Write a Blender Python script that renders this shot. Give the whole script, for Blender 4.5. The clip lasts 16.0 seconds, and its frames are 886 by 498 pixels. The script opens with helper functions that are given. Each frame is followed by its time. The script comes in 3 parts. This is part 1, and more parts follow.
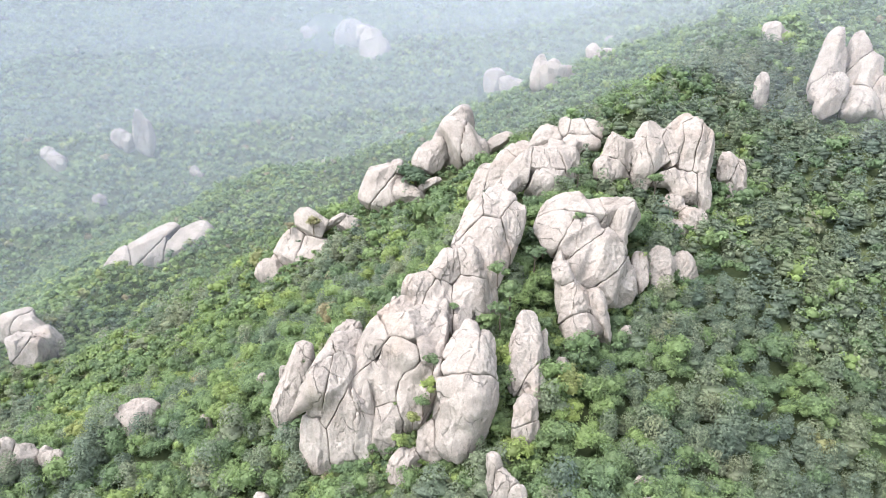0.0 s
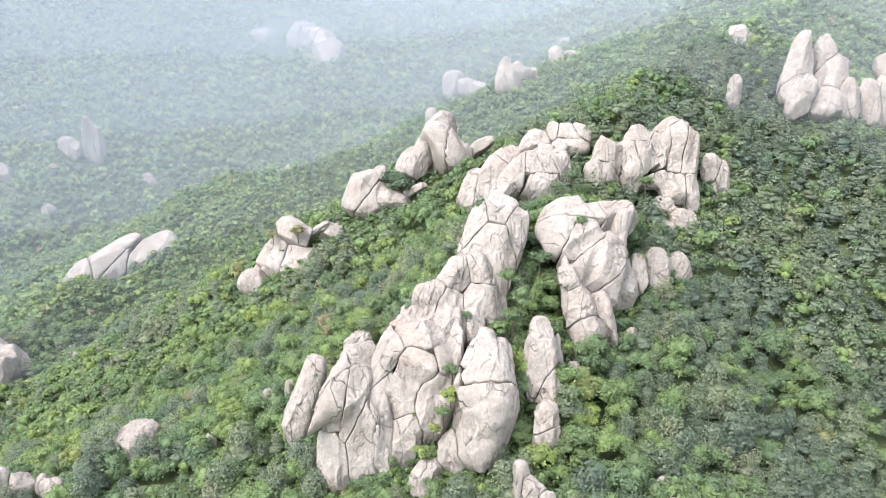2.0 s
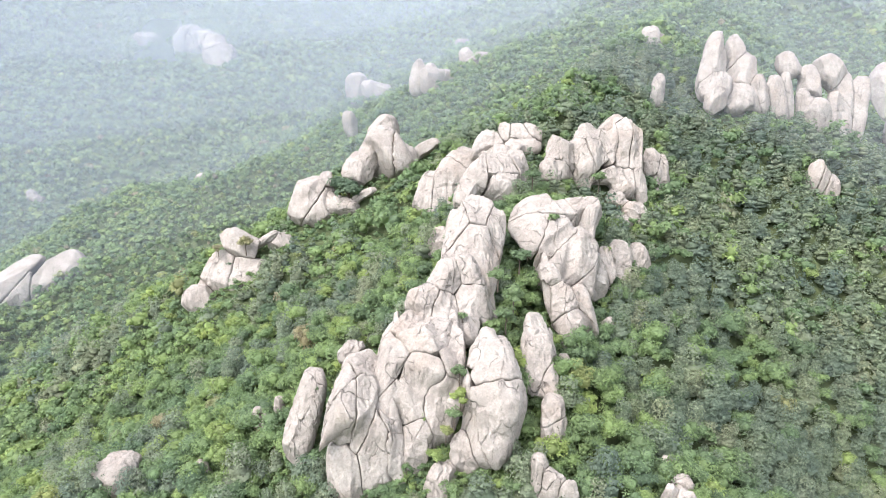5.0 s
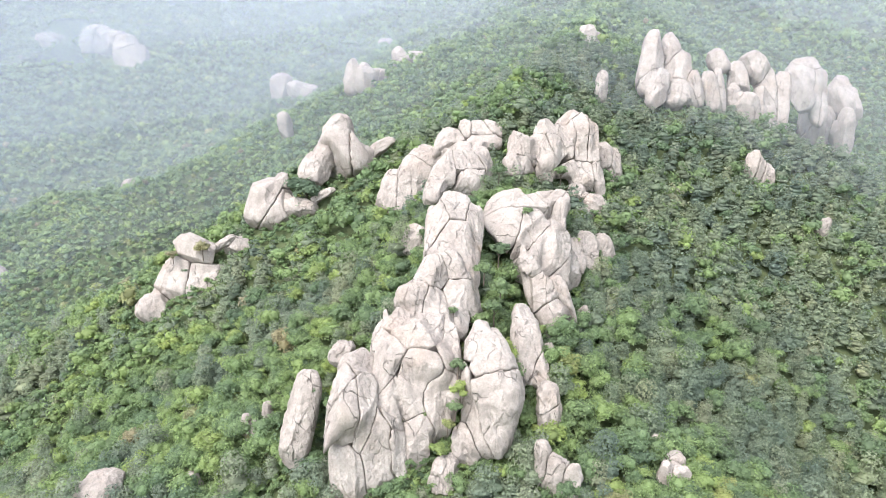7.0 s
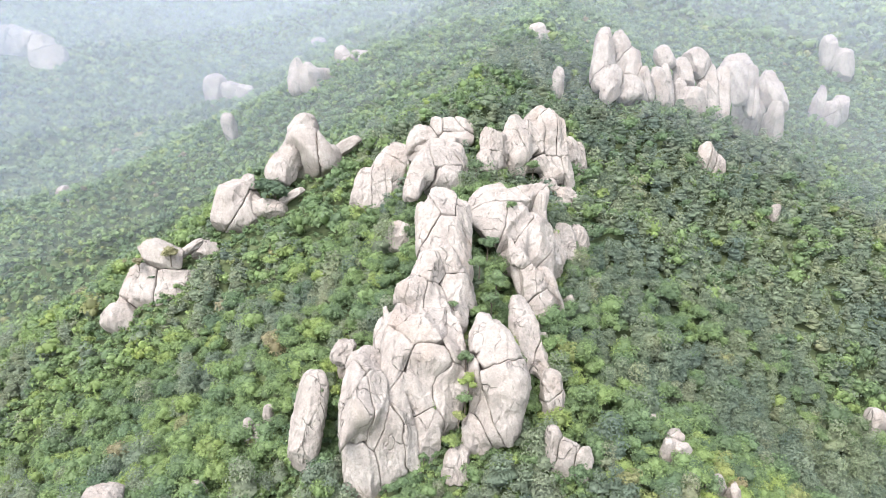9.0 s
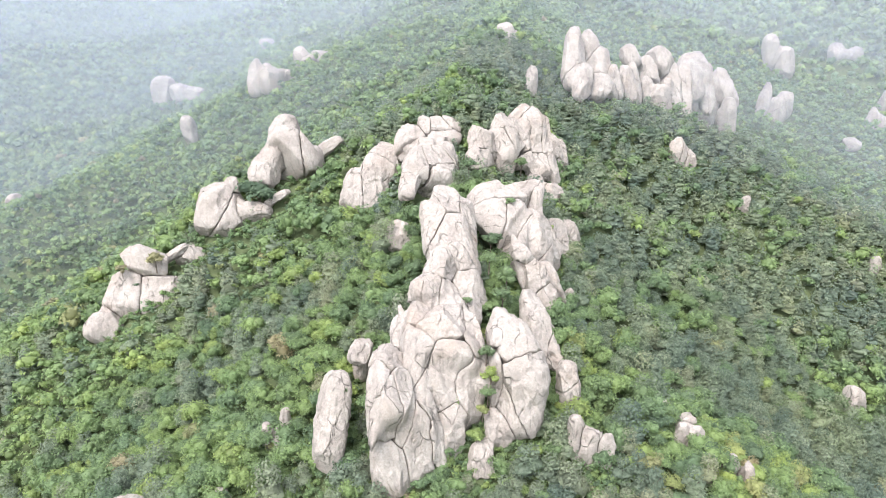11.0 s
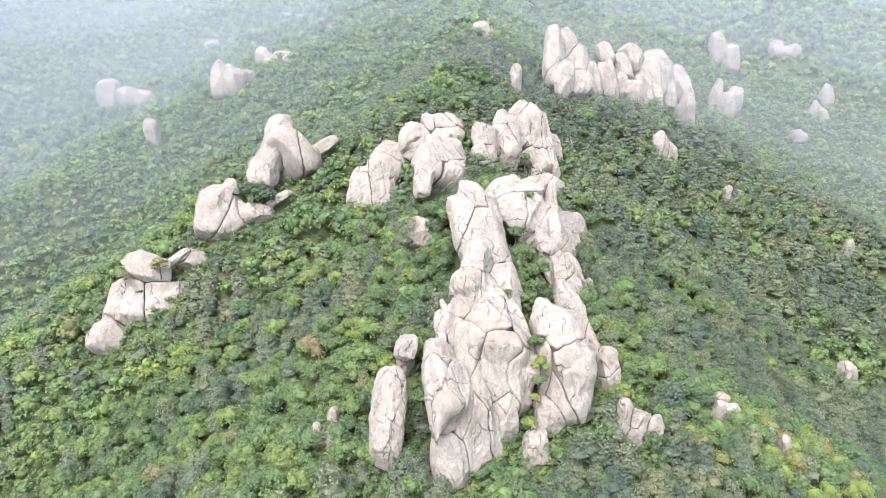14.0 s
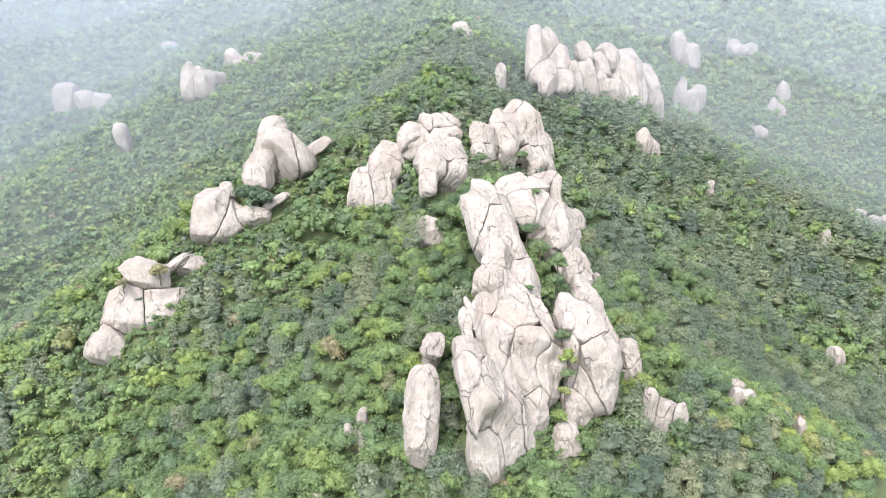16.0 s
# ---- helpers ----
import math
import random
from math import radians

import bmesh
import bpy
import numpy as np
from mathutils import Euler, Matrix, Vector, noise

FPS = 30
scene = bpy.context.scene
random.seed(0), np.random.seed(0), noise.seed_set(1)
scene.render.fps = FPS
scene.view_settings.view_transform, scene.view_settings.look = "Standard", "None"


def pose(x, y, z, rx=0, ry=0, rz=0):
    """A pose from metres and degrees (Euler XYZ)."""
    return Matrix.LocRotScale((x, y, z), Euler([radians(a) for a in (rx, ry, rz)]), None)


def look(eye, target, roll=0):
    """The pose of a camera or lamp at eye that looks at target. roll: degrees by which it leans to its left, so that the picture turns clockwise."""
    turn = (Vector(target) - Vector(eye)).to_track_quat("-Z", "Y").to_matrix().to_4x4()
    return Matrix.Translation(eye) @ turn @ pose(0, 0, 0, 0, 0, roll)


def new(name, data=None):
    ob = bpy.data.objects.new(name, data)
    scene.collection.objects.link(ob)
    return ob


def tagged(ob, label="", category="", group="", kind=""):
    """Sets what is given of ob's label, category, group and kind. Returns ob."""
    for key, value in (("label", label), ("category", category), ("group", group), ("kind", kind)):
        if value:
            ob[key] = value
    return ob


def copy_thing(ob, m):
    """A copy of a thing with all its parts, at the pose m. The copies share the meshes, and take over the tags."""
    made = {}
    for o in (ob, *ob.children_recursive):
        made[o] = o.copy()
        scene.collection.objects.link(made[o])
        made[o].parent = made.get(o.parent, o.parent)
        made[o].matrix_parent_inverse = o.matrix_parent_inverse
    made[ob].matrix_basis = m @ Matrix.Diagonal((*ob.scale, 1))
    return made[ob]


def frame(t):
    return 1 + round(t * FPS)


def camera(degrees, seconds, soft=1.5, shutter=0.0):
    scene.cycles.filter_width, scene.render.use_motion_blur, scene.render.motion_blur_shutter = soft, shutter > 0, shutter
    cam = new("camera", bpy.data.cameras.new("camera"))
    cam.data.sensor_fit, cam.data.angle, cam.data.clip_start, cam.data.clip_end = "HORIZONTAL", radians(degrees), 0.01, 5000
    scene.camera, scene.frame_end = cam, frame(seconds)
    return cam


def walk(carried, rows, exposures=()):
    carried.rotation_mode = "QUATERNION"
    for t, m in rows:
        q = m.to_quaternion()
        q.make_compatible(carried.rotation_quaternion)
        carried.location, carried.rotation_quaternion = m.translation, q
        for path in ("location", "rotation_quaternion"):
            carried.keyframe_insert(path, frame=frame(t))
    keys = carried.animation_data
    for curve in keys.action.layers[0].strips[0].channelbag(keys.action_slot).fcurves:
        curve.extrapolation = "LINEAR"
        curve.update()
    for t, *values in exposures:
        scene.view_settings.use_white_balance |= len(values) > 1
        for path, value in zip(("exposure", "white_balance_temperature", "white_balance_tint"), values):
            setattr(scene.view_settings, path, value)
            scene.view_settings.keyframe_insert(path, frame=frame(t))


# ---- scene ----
cam = camera(64.3, 16.0, soft=0.85)
METRES, EYE, TILT, LEAN, TURN = 120.0, 150.0, -19.0, 0.0, 0.0
ROWS = [
    (0.0, 0.0, 0.0, 0.0, 0.0, 0.0, -0.0),
    (0.5, -0.0251, 0.0028, 0.0042, -0.87, 0.02, 0.32),
    (1.0, -0.0517, 0.0052, 0.0086, -1.75, 0.03, 0.65),
    (1.5, -0.0795, 0.0073, 0.0112, -2.65, 0.05, 1.0),
    (2.0, -0.1081, 0.0088, 0.0146, -4.03, 0.04, 1.51),
    (2.5, -0.1379, 0.0102, 0.0179, -5.65, 0.04, 2.1),
    (3.0, -0.1677, 0.0121, 0.0218, -7.22, -0.01, 2.68),
    (3.5, -0.1978, 0.0146, 0.0241, -8.51, -0.05, 3.13),
    (4.0, -0.228, 0.0175, 0.0263, -9.86, -0.13, 3.63),
    (6.5, -0.3825, 0.0446, 0.0319, -17.92, -0.83, 6.25),
    (7.0, -0.4136, 0.052, 0.0334, -19.59, -1.02, 6.76),
    (7.5, -0.4448, 0.0601, 0.0356, -21.19, -1.22, 7.28),
    (8.0, -0.4757, 0.0687, 0.0376, -22.65, -1.41, 7.72),
    (8.5, -0.5063, 0.0782, 0.0397, -24.07, -1.64, 8.16),
    (9.0, -0.5367, 0.0885, 0.0427, -25.5, -1.86, 8.61),
    (11.5, -0.685, 0.1512, 0.0615, -31.16, -2.75, 10.3),
    (12.0, -0.7132, 0.1655, 0.0648, -32.01, -2.91, 10.55),
    (12.5, -0.7412, 0.1809, 0.0688, -32.87, -3.06, 10.82),
    (13.0, -0.7689, 0.1967, 0.0727, -33.76, -3.2, 11.09),
    (13.5, -0.7967, 0.213, 0.077, -34.65, -3.36, 11.35),
    (14.0, -0.8239, 0.2295, 0.0821, -35.52, -3.51, 11.63),
    (14.5, -0.8508, 0.2463, 0.0876, -36.46, -3.68, 11.9),
    (15.0, -0.8774, 0.2635, 0.0935, -37.48, -3.87, 12.21),
    (15.5, -0.9035, 0.2811, 0.0991, -38.48, -4.07, 12.49),
    (16.0, -0.9295, 0.2997, 0.1048, -39.42, -4.26, 12.75),
]
walk(cam, [(t, pose(0, 0, EYE, TILT, LEAN, TURN) @ pose(METRES * x, METRES * y, METRES * z, 90 + pitch, roll, yaw)) for t, x, y, z, yaw, pitch, roll in ROWS])

# ---- sky, sun and exposure ----
SUN_ELEVATION, SUN_AZIMUTH = radians(58), radians(-115)   # azimuth from +y towards +x
world = bpy.data.worlds.new("overcast_sky")
scene.world = world
world.use_nodes = True
wt = world.node_tree
wt.nodes.clear()
sky = wt.nodes.new("ShaderNodeTexSky")
sky.sky_type, sky.sun_disc = "NISHITA", False
sky.sun_elevation, sky.sun_rotation = SUN_ELEVATION, SUN_AZIMUTH
sky.air_density, sky.dust_density, sky.ozone_density = 1.0, 2.0, 1.0
pale = wt.nodes.new("ShaderNodeHueSaturation")
pale.inputs["Saturation"].default_value = 0.35
back = wt.nodes.new("ShaderNodeBackground")
back.inputs["Strength"].default_value = 0.15
wout = wt.nodes.new("ShaderNodeOutputWorld")
wt.links.new(sky.outputs[0], pale.inputs["Color"])
wt.links.new(pale.outputs[0], back.inputs["Color"])
wt.links.new(back.outputs[0], wout.inputs["Surface"])
sun = new("sun", bpy.data.lights.new("sun", "SUN"))
sun.data.energy, sun.data.angle, sun.data.color = 0.9, radians(30), (1.0, 0.95, 0.90)
sun.matrix_world = look((0, 0, 0), (-math.sin(SUN_AZIMUTH) * math.cos(SUN_ELEVATION), -math.cos(SUN_AZIMUTH) * math.cos(SUN_ELEVATION), -math.sin(SUN_ELEVATION)))
scene.view_settings.exposure = 1.85


# distance and thickness of the sheets that stand in for misty haze
HAZE_SHEETS = [(285, 0.08), (390, 0.10), (510, 0.12), (650, 0.16), (800, 0.19), (980, 0.25), (1200, 0.62)]


# ---- materials ----
def material(name):
    m = bpy.data.materials.new(name)
    m.use_nodes = True
    t = m.node_tree
    t.nodes.clear()
    out = t.nodes.new("ShaderNodeOutputMaterial")
    return m, t, out


def node(t, kind, **values):
    n = t.nodes.new(kind)
    for key, value in values.items():
        n.inputs[key].default_value = value
    return n


def ramp(t, source, *stops):
    r = t.nodes.new("ShaderNodeValToRGB")
    while len(r.color_ramp.elements) < len(stops):
        r.color_ramp.elements.new(0.5)
    for e, (at, c) in zip(r.color_ramp.elements, stops):
        e.position, e.color = at, (*c, 1)
    t.links.new(source, r.inputs[0])
    return r.outputs[0]


def mixed(t, kind, factor, a, b):
    m = t.nodes.new("ShaderNodeMix")
    m.data_type, m.blend_type = "RGBA", kind
    for value, socket in ((factor, m.inputs[0]), (a, m.inputs[6]), (b, m.inputs[7])):
        if isinstance(value, (int, float)):
            socket.default_value = value
        elif isinstance(value, tuple):
            socket.default_value = (*value, 1)
        else:
            t.links.new(value, socket)
    return m.outputs[2]


def stretched(t, sx, sy, sz):
    geo = t.nodes.new("ShaderNodeNewGeometry")
    mp = t.nodes.new("ShaderNodeMapping")
    mp.inputs["Scale"].default_value = (sx, sy, sz)
    t.links.new(geo.outputs["Position"], mp.inputs["Vector"])
    return mp.outputs[0]


def noise_of(t, vector, scale, detail=4.0, rough=0.6):
    n = node(t, "ShaderNodeTexNoise", Scale=scale, Detail=detail, Roughness=rough)
    t.links.new(vector, n.inputs["Vector"])
    return n.outputs["Fac"]


def granite():
    """Pale weathered granite with grey lichen, rusty patches and water streaks."""
    m, t, out = material("granite")
    even = stretched(t, 1, 1, 1)
    streak = stretched(t, 0.9, 0.9, 0.09)
    base = ramp(t, noise_of(t, even, 0.16, 5), (0.30, (0.300, 0.262, 0.238)), (0.52, (0.372, 0.332, 0.304)), (0.75, (0.425, 0.386, 0.358)))
    lichen = ramp(t, noise_of(t, even, 0.55, 7, 0.7), (0.52, (0, 0, 0)), (0.68, (1, 1, 1)))
    water = ramp(t, noise_of(t, streak, 0.8, 5, 0.65), (0.54, (0, 0, 0)), (0.72, (1, 1, 1)))
    rust = ramp(t, noise_of(t, even, 0.07, 4), (0.55, (0, 0, 0)), (0.75, (0.5, 0.5, 0.5)))
    c = mixed(t, "MIX", rust, base, (0.33, 0.25, 0.20))
    lw = t.nodes.new("ShaderNodeMath")
    lw.operation = "MULTIPLY"
    lw.inputs[1].default_value = 0.5
    t.links.new(lichen, lw.inputs[0])
    c = mixed(t, "MIX", lw.outputs[0], c, (0.19, 0.175, 0.16))
    ww = t.nodes.new("ShaderNodeMath")
    ww.operation = "MULTIPLY"
    ww.inputs[1].default_value = 0.5
    t.links.new(water, ww.inputs[0])
    c = mixed(t, "MIX", ww.outputs[0], c, (0.17, 0.15, 0.14))
    grain = noise_of(t, even, 2.2, 8, 0.8)
    c = mixed(t, "OVERLAY", 0.6, c, ramp(t, grain, (0.3, (0.25, 0.25, 0.25)), (0.7, (0.72, 0.72, 0.72))))
    # hairline joints, wandering with the rock
    wander = t.nodes.new("ShaderNodeTexNoise")
    wander.inputs["Scale"].default_value = 0.22
    slow = stretched(t, 1, 1, 0.45)
    t.links.new(slow, wander.inputs["Vector"])
    bent = t.nodes.new("ShaderNodeVectorMath")
    bent.operation = "MULTIPLY_ADD"
    bent.inputs[1].default_value = (6.0, 6.0, 6.0)
    t.links.new(wander.outputs["Color"], bent.inputs[0])
    t.links.new(slow, bent.inputs[2])
    cells = t.nodes.new("ShaderNodeTexVoronoi")
    cells.feature = "DISTANCE_TO_EDGE"
    cells.inputs["Scale"].default_value = 0.19
    t.links.new(bent.outputs[0], cells.inputs["Vector"])
    joint = ramp(t, cells.outputs["Distance"], (0.0, (0, 0, 0)), (0.024, (1, 1, 1)))
    joint = mixed(t, "LIGHTEN", 1.0, joint, ramp(t, noise_of(t, even, 0.13, 4), (0.42, (0, 0, 0)), (0.50, (1, 1, 1))))
    c = mixed(t, "MIX", ramp(t, joint, (0.0, (0.5, 0.5, 0.5)), (1.0, (0, 0, 0))), c, (0.15, 0.13, 0.12))
    b0 = node(t, "ShaderNodeBump", Strength=0.8, Distance=0.4)
    t.links.new(joint, b0.inputs["Height"])
    b = node(t, "ShaderNodeBump", Strength=0.9, Distance=0.5)
    t.links.new(noise_of(t, even, 0.9, 8, 0.68), b.inputs["Height"])
    t.links.new(b0.outputs[0], b.inputs["Normal"])
    p = node(t, "ShaderNodeBsdfPrincipled", Roughness=0.88)
    p.inputs["Specular IOR Level"].default_value = 0.25
    t.links.new(c, p.inputs["Base Color"])
    t.links.new(b.outputs[0], p.inputs["Normal"])
    t.links.new(p.outputs[0], out.inputs[0])
    return m


def foliage(name, stops, singly=False):
    """Leaves: hue by tree, small shifts from leaf to leaf, some light let through."""
    m, t, out = material(name)
    if singly:
        n = t.nodes.new("ShaderNodeObjectInfo")
        tint = n.outputs["Random"]
    else:
        n = t.nodes.new("ShaderNodeAttribute")
        n.attribute_name = "tint"
        tint = n.outputs["Fac"]
    c = ramp(t, tint, *stops)
    geo = t.nodes.new("ShaderNodeNewGeometry")
    leaf = ramp(t, geo.outputs["Random Per Island"], (0.0, (0.32, 0.32, 0.33)), (1.0, (0.70, 0.70, 0.65)))
    c = mixed(t, "OVERLAY", 0.8, c, leaf)
    patch = ramp(t, noise_of(t, stretched(t, 1, 1, 1), 0.035, 3), (0.35, (0.40, 0.43, 0.47)), (0.65, (0.58, 0.56, 0.45)))
    c = mixed(t, "OVERLAY", 0.6, c, patch)
    p = node(t, "ShaderNodeBsdfPrincipled", Roughness=0.55)
    p.inputs["Specular IOR Level"].default_value = 0.3
    tr = t.nodes.new("ShaderNodeBsdfTranslucent")
    mx = node(t, "ShaderNodeMixShader", Fac=0.42)
    t.links.new(c, p.inputs["Base Color"])
    t.links.new(c, tr.inputs["Color"])
    t.links.new(p.outputs[0], mx.inputs[1])
    t.links.new(tr.outputs[0], mx.inputs[2])
    t.links.new(mx.outputs[0], out.inputs[0])
    return m


def plain(name, dark, light, scale, rough=0.9, bump=0.4):
    m, t, out = material(name)
    v = stretched(t, 1, 1, 1)
    n = noise_of(t, v, scale, 8, 0.7)
    c = ramp(t, n, (0.3, dark), (0.7, light))
    b = node(t, "ShaderNodeBump", Strength=bump, Distance=0.3)
    t.links.new(n, b.inputs["Height"])
    p = node(t, "ShaderNodeBsdfPrincipled", Roughness=rough)
    p.inputs["Specular IOR Level"].default_value = 0.2
    t.links.new(c, p.inputs["Base Color"])
    t.links.new(b.outputs[0], p.inputs["Normal"])
    t.links.new(p.outputs[0], out.inputs[0])
    return m


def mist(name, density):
    """Haze imitated on a sheet: mostly clear, the rest bluish white that scatters daylight."""
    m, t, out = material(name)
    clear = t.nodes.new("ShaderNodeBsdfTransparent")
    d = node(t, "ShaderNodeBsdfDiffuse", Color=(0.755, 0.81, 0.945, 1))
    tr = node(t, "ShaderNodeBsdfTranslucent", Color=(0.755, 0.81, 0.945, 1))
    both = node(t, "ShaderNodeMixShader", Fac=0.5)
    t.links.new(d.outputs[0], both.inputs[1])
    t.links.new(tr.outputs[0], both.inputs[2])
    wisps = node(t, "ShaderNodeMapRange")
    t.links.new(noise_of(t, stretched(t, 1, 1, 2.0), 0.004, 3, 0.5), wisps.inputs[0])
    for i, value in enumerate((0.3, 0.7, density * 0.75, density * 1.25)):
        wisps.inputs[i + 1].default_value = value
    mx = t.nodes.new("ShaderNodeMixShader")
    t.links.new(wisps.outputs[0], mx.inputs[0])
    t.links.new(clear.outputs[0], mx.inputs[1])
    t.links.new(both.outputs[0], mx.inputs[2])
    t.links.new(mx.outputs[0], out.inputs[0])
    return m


GREENS = ((0.0, (0.122, 0.174, 0.120)), (0.35, (0.172, 0.243, 0.136)), (0.65, (0.218, 0.300, 0.140)), (0.9, (0.278, 0.345, 0.129)), (1.0, (0.297, 0.265, 0.178)))
PINES = ((0.0, (0.138, 0.182, 0.152)), (0.5, (0.207, 0.252, 0.186)), (1.0, (0.281, 0.295, 0.209)))
GRANITE = granite()
LEAVES, NEEDLES = foliage("leaves", GREENS), foliage("needles", PINES)
LEAVES_SINGLE, NEEDLES_SINGLE = foliage("leaves_of_one_tree", GREENS, True), foliage("needles_of_one_tree", PINES, True)
BARK = plain("bark", (0.09, 0.07, 0.055), (0.19, 0.155, 0.13), 3.0)
SOIL = plain("undergrowth_soil", (0.075, 0.100, 0.050), (0.125, 0.150, 0.072), 0.35)

# ---- the lie of the land ----
# crests as (x, y, height); the slopes fall away from them
RIDGES = [
    (0.63, [(-42, 70, 20), (-26, 98, 36), (-9, 129, 57), (5, 153, 81), (14, 172, 89), (35, 200, 101), (60, 235, 115), (100, 280, 126), (140, 315, 134), (220, 420, 153), (330, 600, 188), (570, 900, 240)]),
    (0.60, [(14, 152, 80), (20, 126, 70), (28, 100, 63), (42, 78, 50)]),
    (0.55, [(-18, 158, 73), (-50, 147, 57), (-75, 145, 51), (-100, 133, 49), (-150, 105, 28)]),
    (0.62, [(60, 240, 112), (30, 255, 101), (3, 260, 93), (-20, 250, 71), (-50, 242, 47), (-90, 228, 17), (-160, 200, -20)]),
    (0.50, [(160, 420, 142), (107, 490, 115), (73, 478, 83), (-72, 452, 50), (-125, 505, 34), (-185, 415, 4), (-192, 290, 1), (-330, 250, -45)]),
    (0.58, [(140, 300, 130), (152, 258, 116), (184, 220, 96), (203, 168, 71), (224, 118, 48), (248, 45, 18), (280, -60, -20)]),
    (0.47, [(-1500, 900, 240), (-1000, 1150, 258), (-500, 1350, 276), (-150, 1500, 298), (300, 1350, 290), (570, 900, 240)]),
    (0.50, [(330, 600, 185), (200, 680, 130), (64, 716, 70), (-60, 730, 15)]),
    (0.50, [(330, 600, 188), (560, 480, 168), (800, 330, 160), (1100, 60, 150), (1500, -300, 150)]),
    (0.40, [(-2600, 2600, 420), (-800, 2500, 420), (600, 2300, 460), (2000, 1600, 380), (2600, 200, 330), (2600, -1500, 300)]),
    (0.35, [(-2600, 2600, 400), (-2600, 0, 300), (-2000, -1800, 280), (0, -2400, 300), (2600, -1500, 300)]),
]


def waves(x, y, size, seed):
    """Smooth unevenness between about -1 and 1, from crossing waves."""
    r = np.random.RandomState(seed)
    total = np.zeros_like(x)
    for i in range(7):
        a, f, p = r.uniform(0, 6.283), r.uniform(0.6, 1.6) / size * 6.283, r.uniform(0, 6.283)
        total += np.sin((x * np.cos(a) + y * np.sin(a)) * f + p + 0.8 * np.sin((y * np.cos(a) - x * np.sin(a)) * f * 0.7))
    return total / 4.0


def land(x, y):
    """Height of the ground."""
    x, y = np.asarray(x, float), np.asarray(y, float)
    k, total = 4.0, np.zeros_like(np.asarray(x, float))
    floor_ = np.full_like(total, -130.0)
    total = np.exp((floor_ - 100) / k)
    for slope, line in RIDGES:
        best = np.full_like(x, -1e4)
        for (x0, y0, z0), (x1, y1, z1) in zip(line, line[1:]):
            lx, ly = x1 - x0, y1 - y0
            s = np.clip(((x - x0) * lx + (y - y0) * ly) / (lx * lx + ly * ly), 0, 1)
            d = np.hypot(x - x0 - s * lx, y - y0 - s * ly)
            best = np.maximum(best, z0 + s * (z1 - z0) - slope * (np.sqrt(d * d + 36) - 6) * (1 - 0.00016 * np.minimum(d, 1500)))
        total = total + np.exp((best - 100) / k)
    h = 100 + k * np.log(total)
    far = np.clip((np.hypot(x, y - 150) - 60) / 400, 0, 1)
    return h + waves(x, y, 45, 3) * (0.8 + 1.8 * far) + waves(x, y, 160, 4) * 4 * far + waves(x, y, 14, 5) * 0.4


def mesh_from(name, verts, faces, mat, tint=None, smooth=False):
    """A mesh of triangles from arrays."""
    me = bpy.data.meshes.new(name)
    verts, faces = np.asarray(verts, np.float32), np.asarray(faces, np.int32)
    me.vertices.add(len(verts))
    me.vertices.foreach_set("co", verts.ravel())
    me.loops.add(faces.size)
    me.loops.foreach_set("vertex_index", faces.ravel())
    me.polygons.add(len(faces))
    me.polygons.foreach_set("loop_start", np.arange(0, faces.size, faces.shape[1], dtype=np.int32))
    me.polygons.foreach_set("loop_total", np.full(len(faces), faces.shape[1], np.int32))
    if smooth:
        me.polygons.foreach_set("use_smooth", np.ones(len(faces), bool))
    if tint is not None:
        me.attributes.new("tint", "FLOAT", "POINT").data.foreach_set("value", np.asarray(tint, np.float32))
    me.materials.append(mat)
    me.update(calc_edges=True)
    me.validate()
    return me


def ground():
    def axis(lo, hi):
        near = np.arange(lo, hi + 1, 4.0)
        steps = np.cumsum(4.0 * 1.09 ** np.arange(1, 56))
        return np.concatenate([lo - steps[::-1], near, hi + steps])
    xs, ys = axis(-200, 260), axis(50, 420)
    gx, gy = np.meshgrid(xs, ys)
    v = np.stack([gx, gy, land(gx, gy)], -1).reshape(-1, 3)
    n = len(xs)
    i = (np.arange(len(ys) - 1)[:, None] * n + np.arange(n - 1)[None]).ravel()
    f = np.stack([i, i + 1, i + n + 1, i + n], -1)
    return tagged(new("ground", mesh_from("ground", v, f, SOIL, smooth=True)), "steep mountain slopes of dark soil under dense woodland", "ground", kind="structure")


ground()

# curved sheets added to carry the haze of the valleys behind the ridge
for radius, density in HAZE_SHEETS:
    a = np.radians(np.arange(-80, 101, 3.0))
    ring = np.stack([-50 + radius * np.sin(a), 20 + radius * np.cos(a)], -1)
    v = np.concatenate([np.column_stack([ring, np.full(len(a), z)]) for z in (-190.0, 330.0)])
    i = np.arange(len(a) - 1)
    haze_sheet = new("backdrop", mesh_from("mist", v, np.stack([i, i + 1, i + 1 + len(a), i + len(a)], -1), mist("mist", density), smooth=True))
    tagged(haze_sheet, "see-through sheet standing in for thin white mist in the far valleys", "mist", kind="structure")

# ---- rocks ----
SPHERES = {}


def sphere(level):
    if level not in SPHERES:
        bm = bmesh.new()
        bmesh.ops.create_icosphere(bm, subdivisions=level, radius=1)
        SPHERES[level] = (np.array([v.co[:] for v in bm.verts]), np.array([[v.index for v in f.verts] for f in bm.faces]))
        bm.free()
    return SPHERES[level]


def lumps(p, size, r, count=6):
    total = np.zeros(len(p))
    for _ in range(count):
        k = r.normal(size=3)
        k /= np.linalg.norm(k)
        total += np.sin(p @ k * (6.283 / size) * r.uniform(0.6, 1.7) + r.uniform(0, 6.283))
    return total / count


FOOTPRINTS, CLEARINGS = [], []
STRIKE = -23.8


